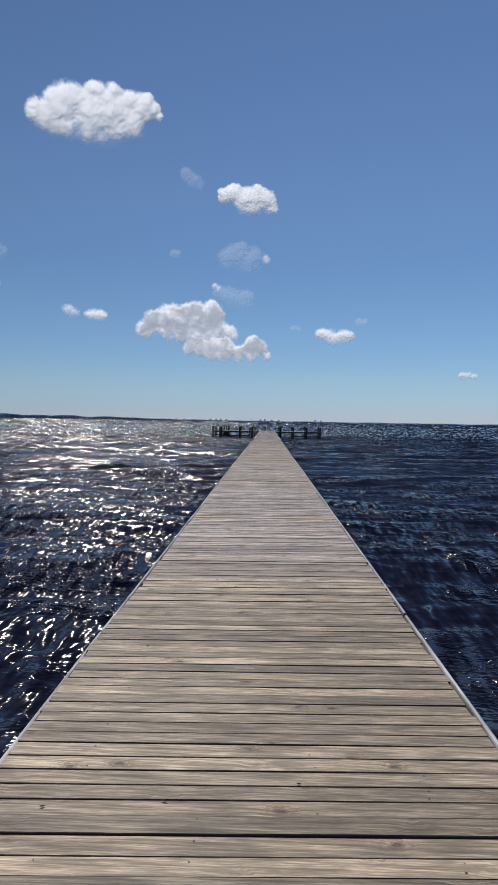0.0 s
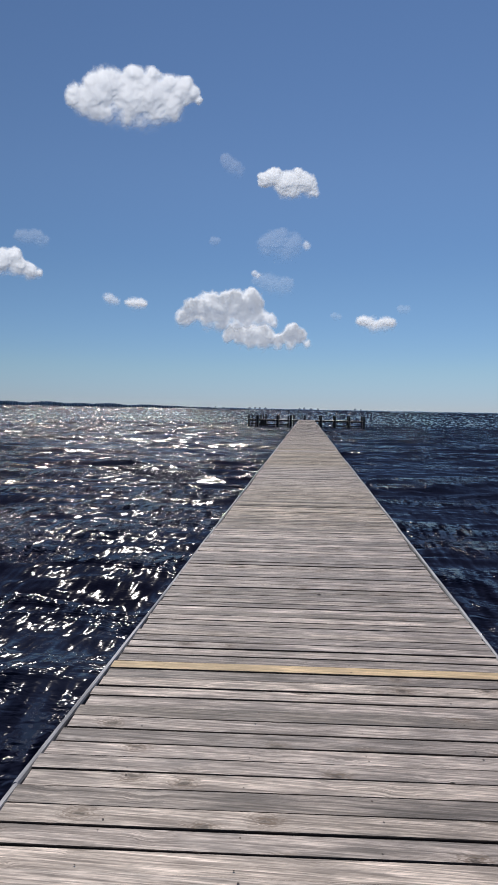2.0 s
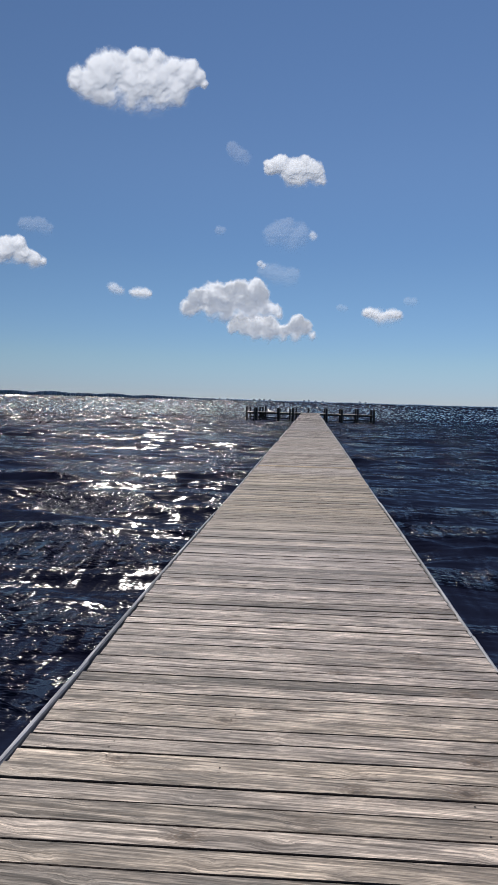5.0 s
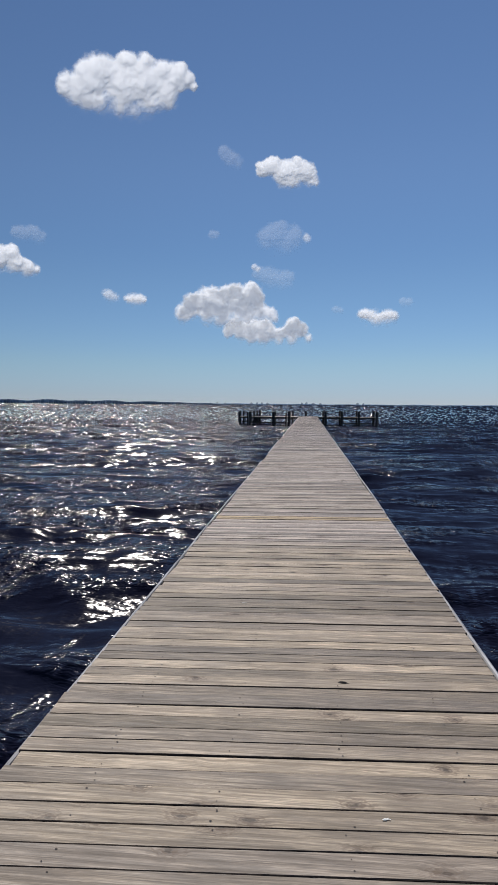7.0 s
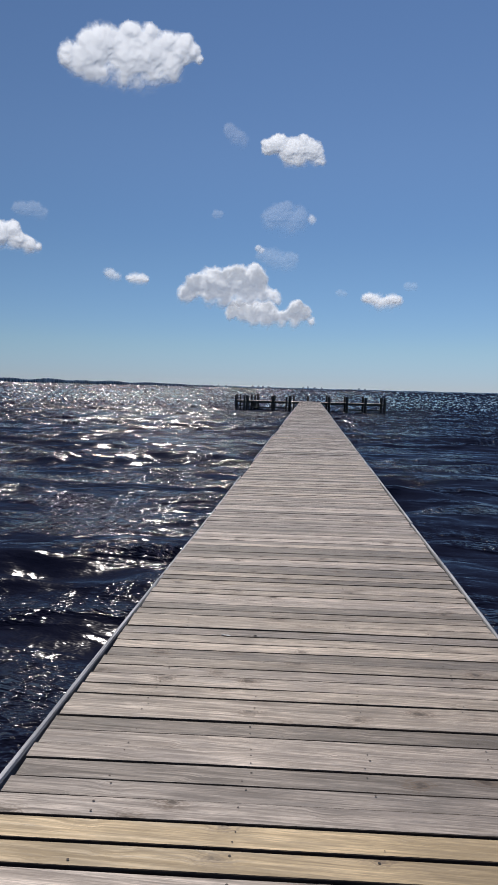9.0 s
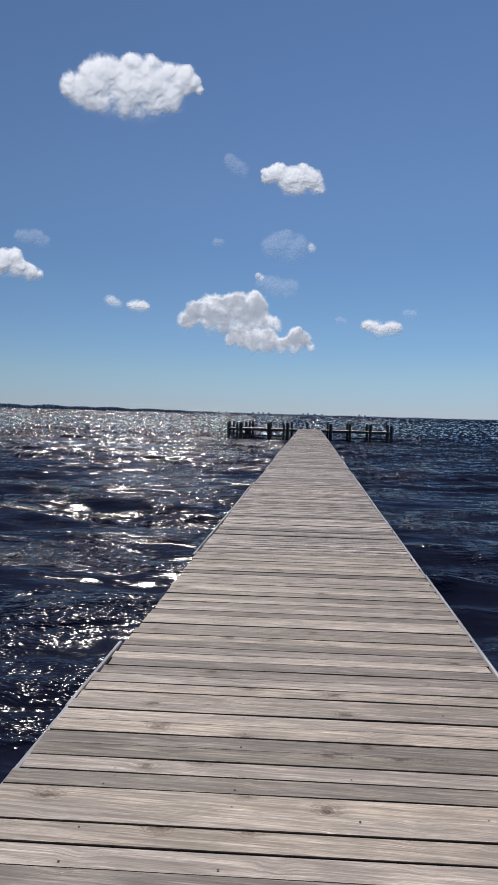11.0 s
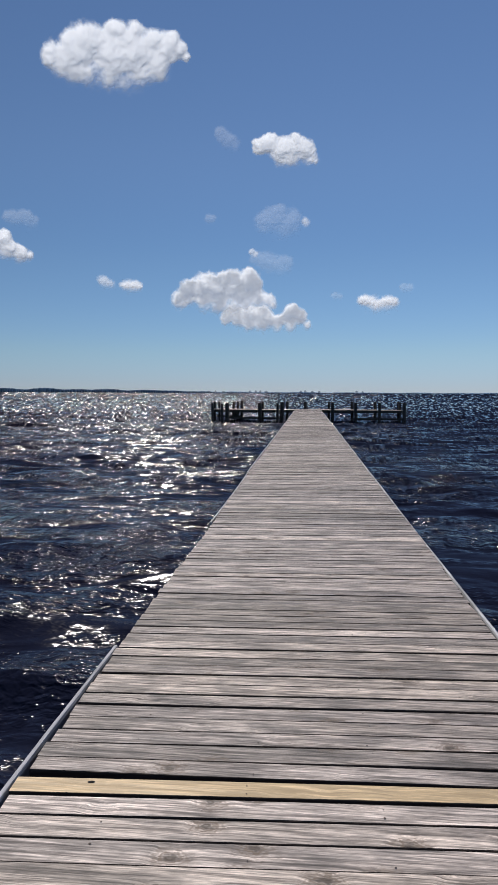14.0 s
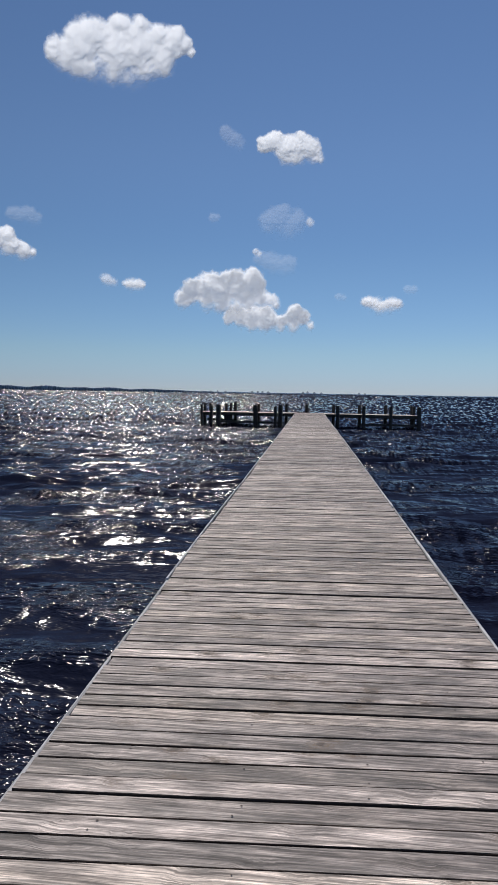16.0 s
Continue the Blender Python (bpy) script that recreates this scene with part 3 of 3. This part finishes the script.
CLOUDS = {o: cloud_material("vapour", o) for o in (0.97, 0.6)}
CLOUDS[0.22] = cloud_material("thin_vapour", 0.15)
CLOUDS[0.98] = cloud_material("grey_core_vapour", 0.98, 0.22)
cloud(470, -126.6, 221.1, 0.3864, [(-113.3, 9.4, 12.6), (-117.6, -5.6, 10.8), (-82.4, 23.3, 16.2), (-60.1, 27.9, 20.7), (-38.0, 21.3, 18.0), (-70.7, -1.8, 27.0), (-93.3, -12.3, 18.0), (-55.8, -23.2, 19.8), (-75.2, -30.1, 13.5), (-7.5, 42.5, 9.9), (4.4, 38.3, 10.8), (32.4, 38.9, 10.8), (16.3, 24.6, 16.2), (-15.0, 7.2, 21.6), (-6.2, -15.8, 27.0), (22.0, -1.8, 28.8), (-14.6, -40.0, 16.2), (11.6, -44.8, 14.4), (35.7, -30.6, 21.6), (66.0, 20.6, 15.3), (79.8, 5.1, 19.8), (64.8, -16.7, 24.3), (95.7, 15.6, 11.7), (109.4, 2.0, 11.7), (120.2, -11.5, 7.2), (75.6, -35.9, 12.6), (97.5, -12.4, 8.1)], 0.97, 1.0, "large white cumulus cloud with a soft underside", 1)
cloud(560, -19.4, 189.8, 0.4486, [(-18.2, 6.4, 11.0), (-30.3, 7.7, 10.0), (-48.4, 9.2, 8), (-35.3, 12.7, 12), (-23.2, 13.3, 11), (-44.3, 3.2, 9), (-10.0, -5.6, 14), (5.0, -0.1, 16), (20.0, 7.2, 13), (31.0, -0.9, 14), (40.1, -7.0, 12), (46.2, -16.9, 9), (52.2, -21.9, 5), (10.2, -15.9, 12), (-4.9, -19.4, 9), (16.8, 18.9, 6)], 0.97, 0.9, "small bright white cumulus puff", 2)
cloud(1300, -165.1, 195.9, 1.1050, [(4.0, 14.7, 15.0), (20.0, 18.4, 15.0), (0.1, -19.6, 12.0), (40.2, -22.9, 10.0), (-78.9, -15.0, 11), (-62.5, 4.6, 14), (-66.7, -17.1, 10), (-40.3, 8.3, 17), (-23.1, 16.9, 15), (-10.0, 4.0, 17), (-35.3, -15.4, 15), (-5.0, -15.7, 17), (20.0, 3.7, 17), (44.9, 17.1, 15), (55.9, 9.2, 13), (45.9, 29.7, 9), (30.1, -12.1, 18), (60.0, -12.4, 14), (79.9, -16.4, 11), (88.9, -23.4, 7), (20.1, -23.8, 9)], 0.98, 1.0, "white cumulus cloud with a grey base low in the sky", 3)
cloud(1340, -78.9, 146.4, 1.1288, [(-38.0, 10.0, 13.0), (-10.0, 11.0, 12.0), (-68.0, 12.0, 10.0), (-76.8, 2.5, 10), (-56.5, 4.4, 14), (-35.2, -5.7, 12), (-15.0, -7.8, 12), (0.0, -2.0, 11), (20.1, -2.1, 12), (34.0, 8.7, 11), (43.9, 15.5, 9), (54.9, 2.6, 12), (68.0, -9.3, 8), (40.1, -9.2, 10), (-25.2, 7.1, 10), (15.1, -14.0, 8)], 0.98, 1.0, "ragged white cloud bank below a larger one", 4)
cloud(1200, -591.7, 264.6, 1.0326, [(-76.1, 5.2, 21.2), (-47.1, -1.8, 21.2), (-18.2, 1.8, 15.9), (14.5, 10.3, 15.9), (32.6, 15.5, 13.4), (43.5, -5.2, 14.8), (65.3, -12.1, 12.7), (81.6, -15.5, 7.1), (0.0, -3.4, 15.9)], 0.97, 0.9, "white cumulus cloud low over the water", 5)
cloud(1400, 139.1, 184.4, 1.2067, [(-23.9, 5.4, 8.3), (-16.4, 2.9, 10.0), (-6.1, -1.3, 10.7), (2.0, -3.3, 11.6), (12.4, -0.4, 11.6), (22.7, 0.4, 10.0), (29.7, 0.9, 6.7)], 0.97, 1.8, "small flat white cloud", 6)
cloud(1400, -427.8, 231.6, 1.2067, [(-8.7, 4.4, 6.9), (-3.5, 1.3, 8.2), (3.5, -2.0, 8.2), (9.7, -4.1, 6.2)], 0.6, 2.0, "small faint white cloud", 7)
cloud(1400, -373.0, 224.0, 1.2067, [(-12.2, 1.7, 6.9), (-6.2, 1.0, 8.9), (1.8, -0.3, 9.5), (9.7, -1.7, 8.2), (15.6, -2.7, 5.4)], 0.97, 1.8, "small bright flat cloud", 8)
cloud(1100, -6.3, 272.2, 0.9455, [(-0.4, 2.9, 5.9), (0.9, -3.3, 5.9)], 0.6, 1.7, "tiny white cloud puff", 9)
cloud(1100, -51.4, 275.0, 0.9455, [(-19.1, -2.1, 16.8), (0.0, 6.3, 18.6), (14.8, -8.4, 18.6), (27.6, 0.0, 12.7)], 0.22, 1.0, "thin veil of cloud", 10)
cloud(1100, -89.3, 225.0, 0.9455, [(-2.1, 2.1, 5.1), (3.4, -3.0, 4.7)], 0.6, 1.2, "tiny white cloud puff", 11)
cloud(1100, -61.4, 209.2, 0.9455, [(-23.4, 8.5, 10.2), (-12.8, 2.1, 12.8), (0.0, -2.1, 14.4), (14.9, -4.2, 14.4), (27.7, -4.2, 11.0)], 0.22, 1.2, "thin veil of cloud", 12)
cloud(1100, -133.9, 404.5, 0.9455, [(-10.7, 10.5, 8.5), (-4.3, 4.2, 10.2), (4.3, -3.3, 11.0), (13.7, -11.8, 9.3)], 0.22, 1.2, "thin veil of cloud", 13)
cloud(1100, -160.5, 280.4, 0.9455, [(-2.6, 0.4, 6.9), (3.9, -0.4, 6.0)], 0.22, 1.1, "thin veil of cloud", 14)
cloud(1100, -477.9, 287.8, 0.9455, [(-21.5, 3.4, 9.1), (-12.6, 1.7, 10.5), (0.0, 0.0, 11.2), (14.3, -2.3, 11.8), (25.0, -8.5, 9.1)], 0.22, 1.2, "thin veil of cloud", 15)
cloud(1800, 546.1, 132.3, 1.5625, [(-9.8, 1.0, 5.9), (0.0, 1.0, 6.9), (11.7, -1.0, 4.9)], 0.6, 1.3, "small faint white cloud", 16)
cloud(1400, 198.4, 213.8, 1.2067, [(-4.8, 0.0, 7.4), (5.3, 0.0, 6.6)], 0.22, 1.2, "thin veil of cloud", 17)
cloud(1400, 58.6, 198.9, 1.2067, [(-4.2, 0.4, 5.9), (4.2, -0.4, 5.0)], 0.22, 1.2, "thin veil of cloud", 18)

# ---- the far shore ----
def shore(name, label, colour, a0, a1, far, heights, seed, step):
    """A low wooded shore: rows of crowns of uneven height, from bearing a0 to a1 (degrees to the left)."""
    r = random.Random(seed)
    bm_v, bm_f = [], []
    count = int(abs(a1 - a0) / step)
    for k in range(count):
        f = k / count
        a = radians(a0 + (a1 - a0) * f)
        h = np.interp(f, [p[0] for p in heights], [p[1] for p in heights]) * r.uniform(0.92, 1.04) * (0.9 + 0.2 * math.sin(k * 0.13) * math.sin(k * 0.031))
        w = far * radians(step) * r.uniform(0.9, 1.9)
        d = far + r.uniform(-25, 25)
        c = Vector((-math.sin(a) * d, math.cos(a) * d, WATER_Z - 1))
        base = len(bm_v)
        for lv, size in ((0.0, 1.0), (0.45, 1.12), (0.8, 0.8), (1.0, 0.28)):
            for i in range(7):
                t = math.tau * i / 7
                s = size * r.uniform(0.85, 1.15)
                bm_v.append((c.x + w * s * math.cos(t), c.y + w * s * math.sin(t), c.z + (h + 1) * lv * r.uniform(0.95, 1.05)))
        for lv in range(3):
            for i in range(7):
                j = (i + 1) % 7
                bm_f.append((base + lv * 7 + i, base + lv * 7 + j, base + lv * 7 + 7 + j, base + lv * 7 + 7 + i))
        bm_f.append(tuple(base + 21 + i for i in range(7)))
    ob = new(name, raw_mesh(name, bm_v, bm_f, far_material(name, colour, 0.02)))
    tagged(ob, label, "woods", kind="stuff")


# aerial haze is put into the base colours: bluer and paler farther off
shore("far_woods", "dark hazy wooded shore along the horizon", (0.20, 0.27, 0.34), 62, 7.5, 2900, [(0, 20), (0.72, 17), (0.85, 14), (0.94, 10), (1, 4)], 3, 0.07)
shore("distant_woods", "faint blue wooded shore on the far horizon", (0.36, 0.46, 0.56), 11, -45, 3600, [(0, 8), (0.2, 6.5), (0.5, 6.5), (1, 8)], 4, 0.08)

# haze painted onto the towers: pale blue and mostly see-through
HAZE = far_material("haze_tinted_concrete", (0.72, 0.8, 0.88), 0.05)
HAZE.node_tree.nodes["Principled BSDF"].inputs["Alpha"].default_value = 0.4
tr = random.Random(8)
for bearing, tall, wide in ((8.6, 9, 14), (8.0, 10, 11), (7.3, 9, 16), (5.0, 10, 15), (4.5, 12, 12), (4.1, 12, 11), (3.6, 9, 18), (0.6, 12, 11), (0.2, 14, 12), (-0.4, 10, 17), (-1.0, 10, 13), (-4.2, 12, 14), (-4.7, 10, 12)):
    block = new("tower_block")
    a = radians(bearing)
    d = 3550
    block.location = (-math.sin(a) * d, math.cos(a) * d, WATER_Z)
    block.rotation_euler = (0, 0, a)
    bm = bmesh.new()
    add_box(bm, -wide / 2, wide / 2, -6, 6, -1, tall)
    part("wall", bm, HAZE, block)
    bm = bmesh.new()
    add_box(bm, -wide * 0.22, wide * 0.18, -3, 3, tall, tall + tr.uniform(1.5, 3.5))
    part("roof_housing", bm, HAZE, block)
    tagged(block, "hazy pale tower block far off on the shore", "building", "towers on the far shore")

# ---- small things on the deck ----
def speck(px, py, size, seed):
    r = random.Random(seed)
    bm = bmesh.new()
    for k in range(3):
        cx, cy, s = px + r.uniform(-1, 1) * size, py + r.uniform(-0.4, 0.4) * size, size * r.uniform(0.25, 0.6)
        ring = [bm.verts.new((cx + s * r.uniform(0.7, 1.3) * math.cos(a), cy + 0.6 * s * r.uniform(0.7, 1.3) * math.sin(a), 0.004)) for a in [math.tau * i / 9 for i in range(9)]]
        top = bm.verts.new((cx, cy, 0.004 + s * 0.25))
        for i in range(9):
            bm.faces.new((ring[i], ring[(i + 1) % 9], top))
    ob = new("bird_dropping", mesh_of("bird_dropping", bm, CHALK))
    tagged(ob, "small dried white bird dropping on the boards", "dropping", "bird droppings on the deck")


for i, (px, py, size) in enumerate(((0.30, 24.35, 0.014), (-0.39, 30.63, 0.02), (-0.2, 7.1, 0.006), (0.07, 8.0, 0.006), (0.35, 8.02, 0.006), (-0.16, 10.35, 0.008), (-0.42, 10.95, 0.01), (-0.30, 26.3, 0.012))):
    speck(px, py, size, 40 + i)

MARK = plain_wood("dark_knot", (0.03, 0.024, 0.02), 0.85)


def dark_mark(px, py, size, turn, seed):
    """A dark mark in place of a knot or hole: a low, uneven, pointed heap."""
    r = random.Random(seed)
    bm = bmesh.new()
    ring = [bm.verts.new((size * r.uniform(0.7, 1.2) * math.cos(a), 0.42 * size * r.uniform(0.7, 1.2) * math.sin(a), 0.0)) for a in [math.tau * i / 8 for i in range(8)]]
    top = [bm.verts.new((v.co.x * 0.5, v.co.y * 0.5, size * r.uniform(0.14, 0.25))) for v in ring]
    for i in range(8):
        bm.faces.new((ring[i], ring[(i + 1) % 8], top[(i + 1) % 8], top[i]))
    bm.faces.new(top)
    ob = new("bark_chip", mesh_of("bark_chip", bm, MARK))
    ob.location, ob.rotation_euler = (px, py, 0.003), (0, 0, turn)
    tagged(ob, "small dark raised mark in place of a knot or hole in the boards", "debris", "bark crumbs on the deck")


# raised marks added where the boards have dark knots and small holes
MARKS = [(-0.29, 6.94, 0.014), (0.14, 7.06, 0.013), (-0.66, 6.89, 0.012), (-0.60, 8.33, 0.014), (0.22, 25.25, 0.030), (-0.25, 30.64, 0.012), (0.07, 14.22, 0.020), (0.22, 14.24, 0.016), (0.10, 14.34, 0.010), (0.18, 13.66, 0.012), (0.18, 10.89, 0.012), (0.12, 11.20, 0.010), (-0.13, 39.15, 0.016), (0.09, 38.98, 0.010), (-0.53, 41.66, 0.010), (-0.67, 43.06, 0.016), (0.45, 12.18, 0.010), (0.26, 28.29, 0.011), (-0.34, 9.79, 0.014), (-0.19, 9.60, 0.012)]
for i, (px, py, size) in enumerate(MARKS):
    dark_mark(px, py, size * 0.8, rnd.uniform(-0.3, 0.3), 70 + i)

# nails: two to a board over each stringer
verts, faces = [], []
nr = random.Random(31)
for mid, wide, sway, lift, twist, fresh, kind in boards:
    if mid < 5.5 or mid > 62:
        continue
    dense = 0.55 if 22 < mid < 34 else 0.25
    for sx in (-0.59, -0.19, 0.19, 0.57):
        for off in (-0.26, 0.26):
            if nr.random() > dense:
                continue
            nx = sx + nr.gauss(0, 0.008)
            ny = mid + nx * math.tan(twist) + off * wide + nr.gauss(0, 0.003)
            rad = nr.uniform(0.0020, 0.0035)
            base = len(verts)
            for i in range(7):
                a = math.tau * i / 7
                verts.append((nx + rad * math.cos(a) * 1.15, ny + rad * math.sin(a), lift + 0.0022))
            verts.append((nx, ny, lift + 0.003))
            for i in range(7):
                faces.append((base + i, base + (i + 1) % 7, base + 7))
nails = new("nails", raw_mesh("nails", verts, faces, NAIL))
nails.parent = deck
tagged(nails, "rusty nail heads", kind="stuff")

# ---- the boards of the walkway ----
outer = new("outer_deck")
tagged(outer, "greyed outer stretch of the timber pier deck", "deck", kind="structure")
variants = [board_mesh("plank", 200 + i) for i in range(14)]
fresh_mesh = board_mesh("plank", 300, material=FRESH)
rest = []
for mid, wide, sway, lift, twist, fresh, kind in boards:
    if fresh or 6.3 < mid < 60.5:
        ob = new("plank", fresh_mesh if fresh else variants[kind])
        ob.location = (sway, mid, lift)
        ob.rotation_euler = (rnd.gauss(0, 0.004), 0, twist)
        ob.scale = (1, wide / 0.085, 1)
        ob.parent = deck if mid < 33.3 else outer
        if fresh:
            tagged(ob, "fresh yellow pine board")
    else:
        rest.append((sway, mid, lift, 2 * HALF, wide, 0.036, twist))
boards_rest("far_planks", rest, deck)
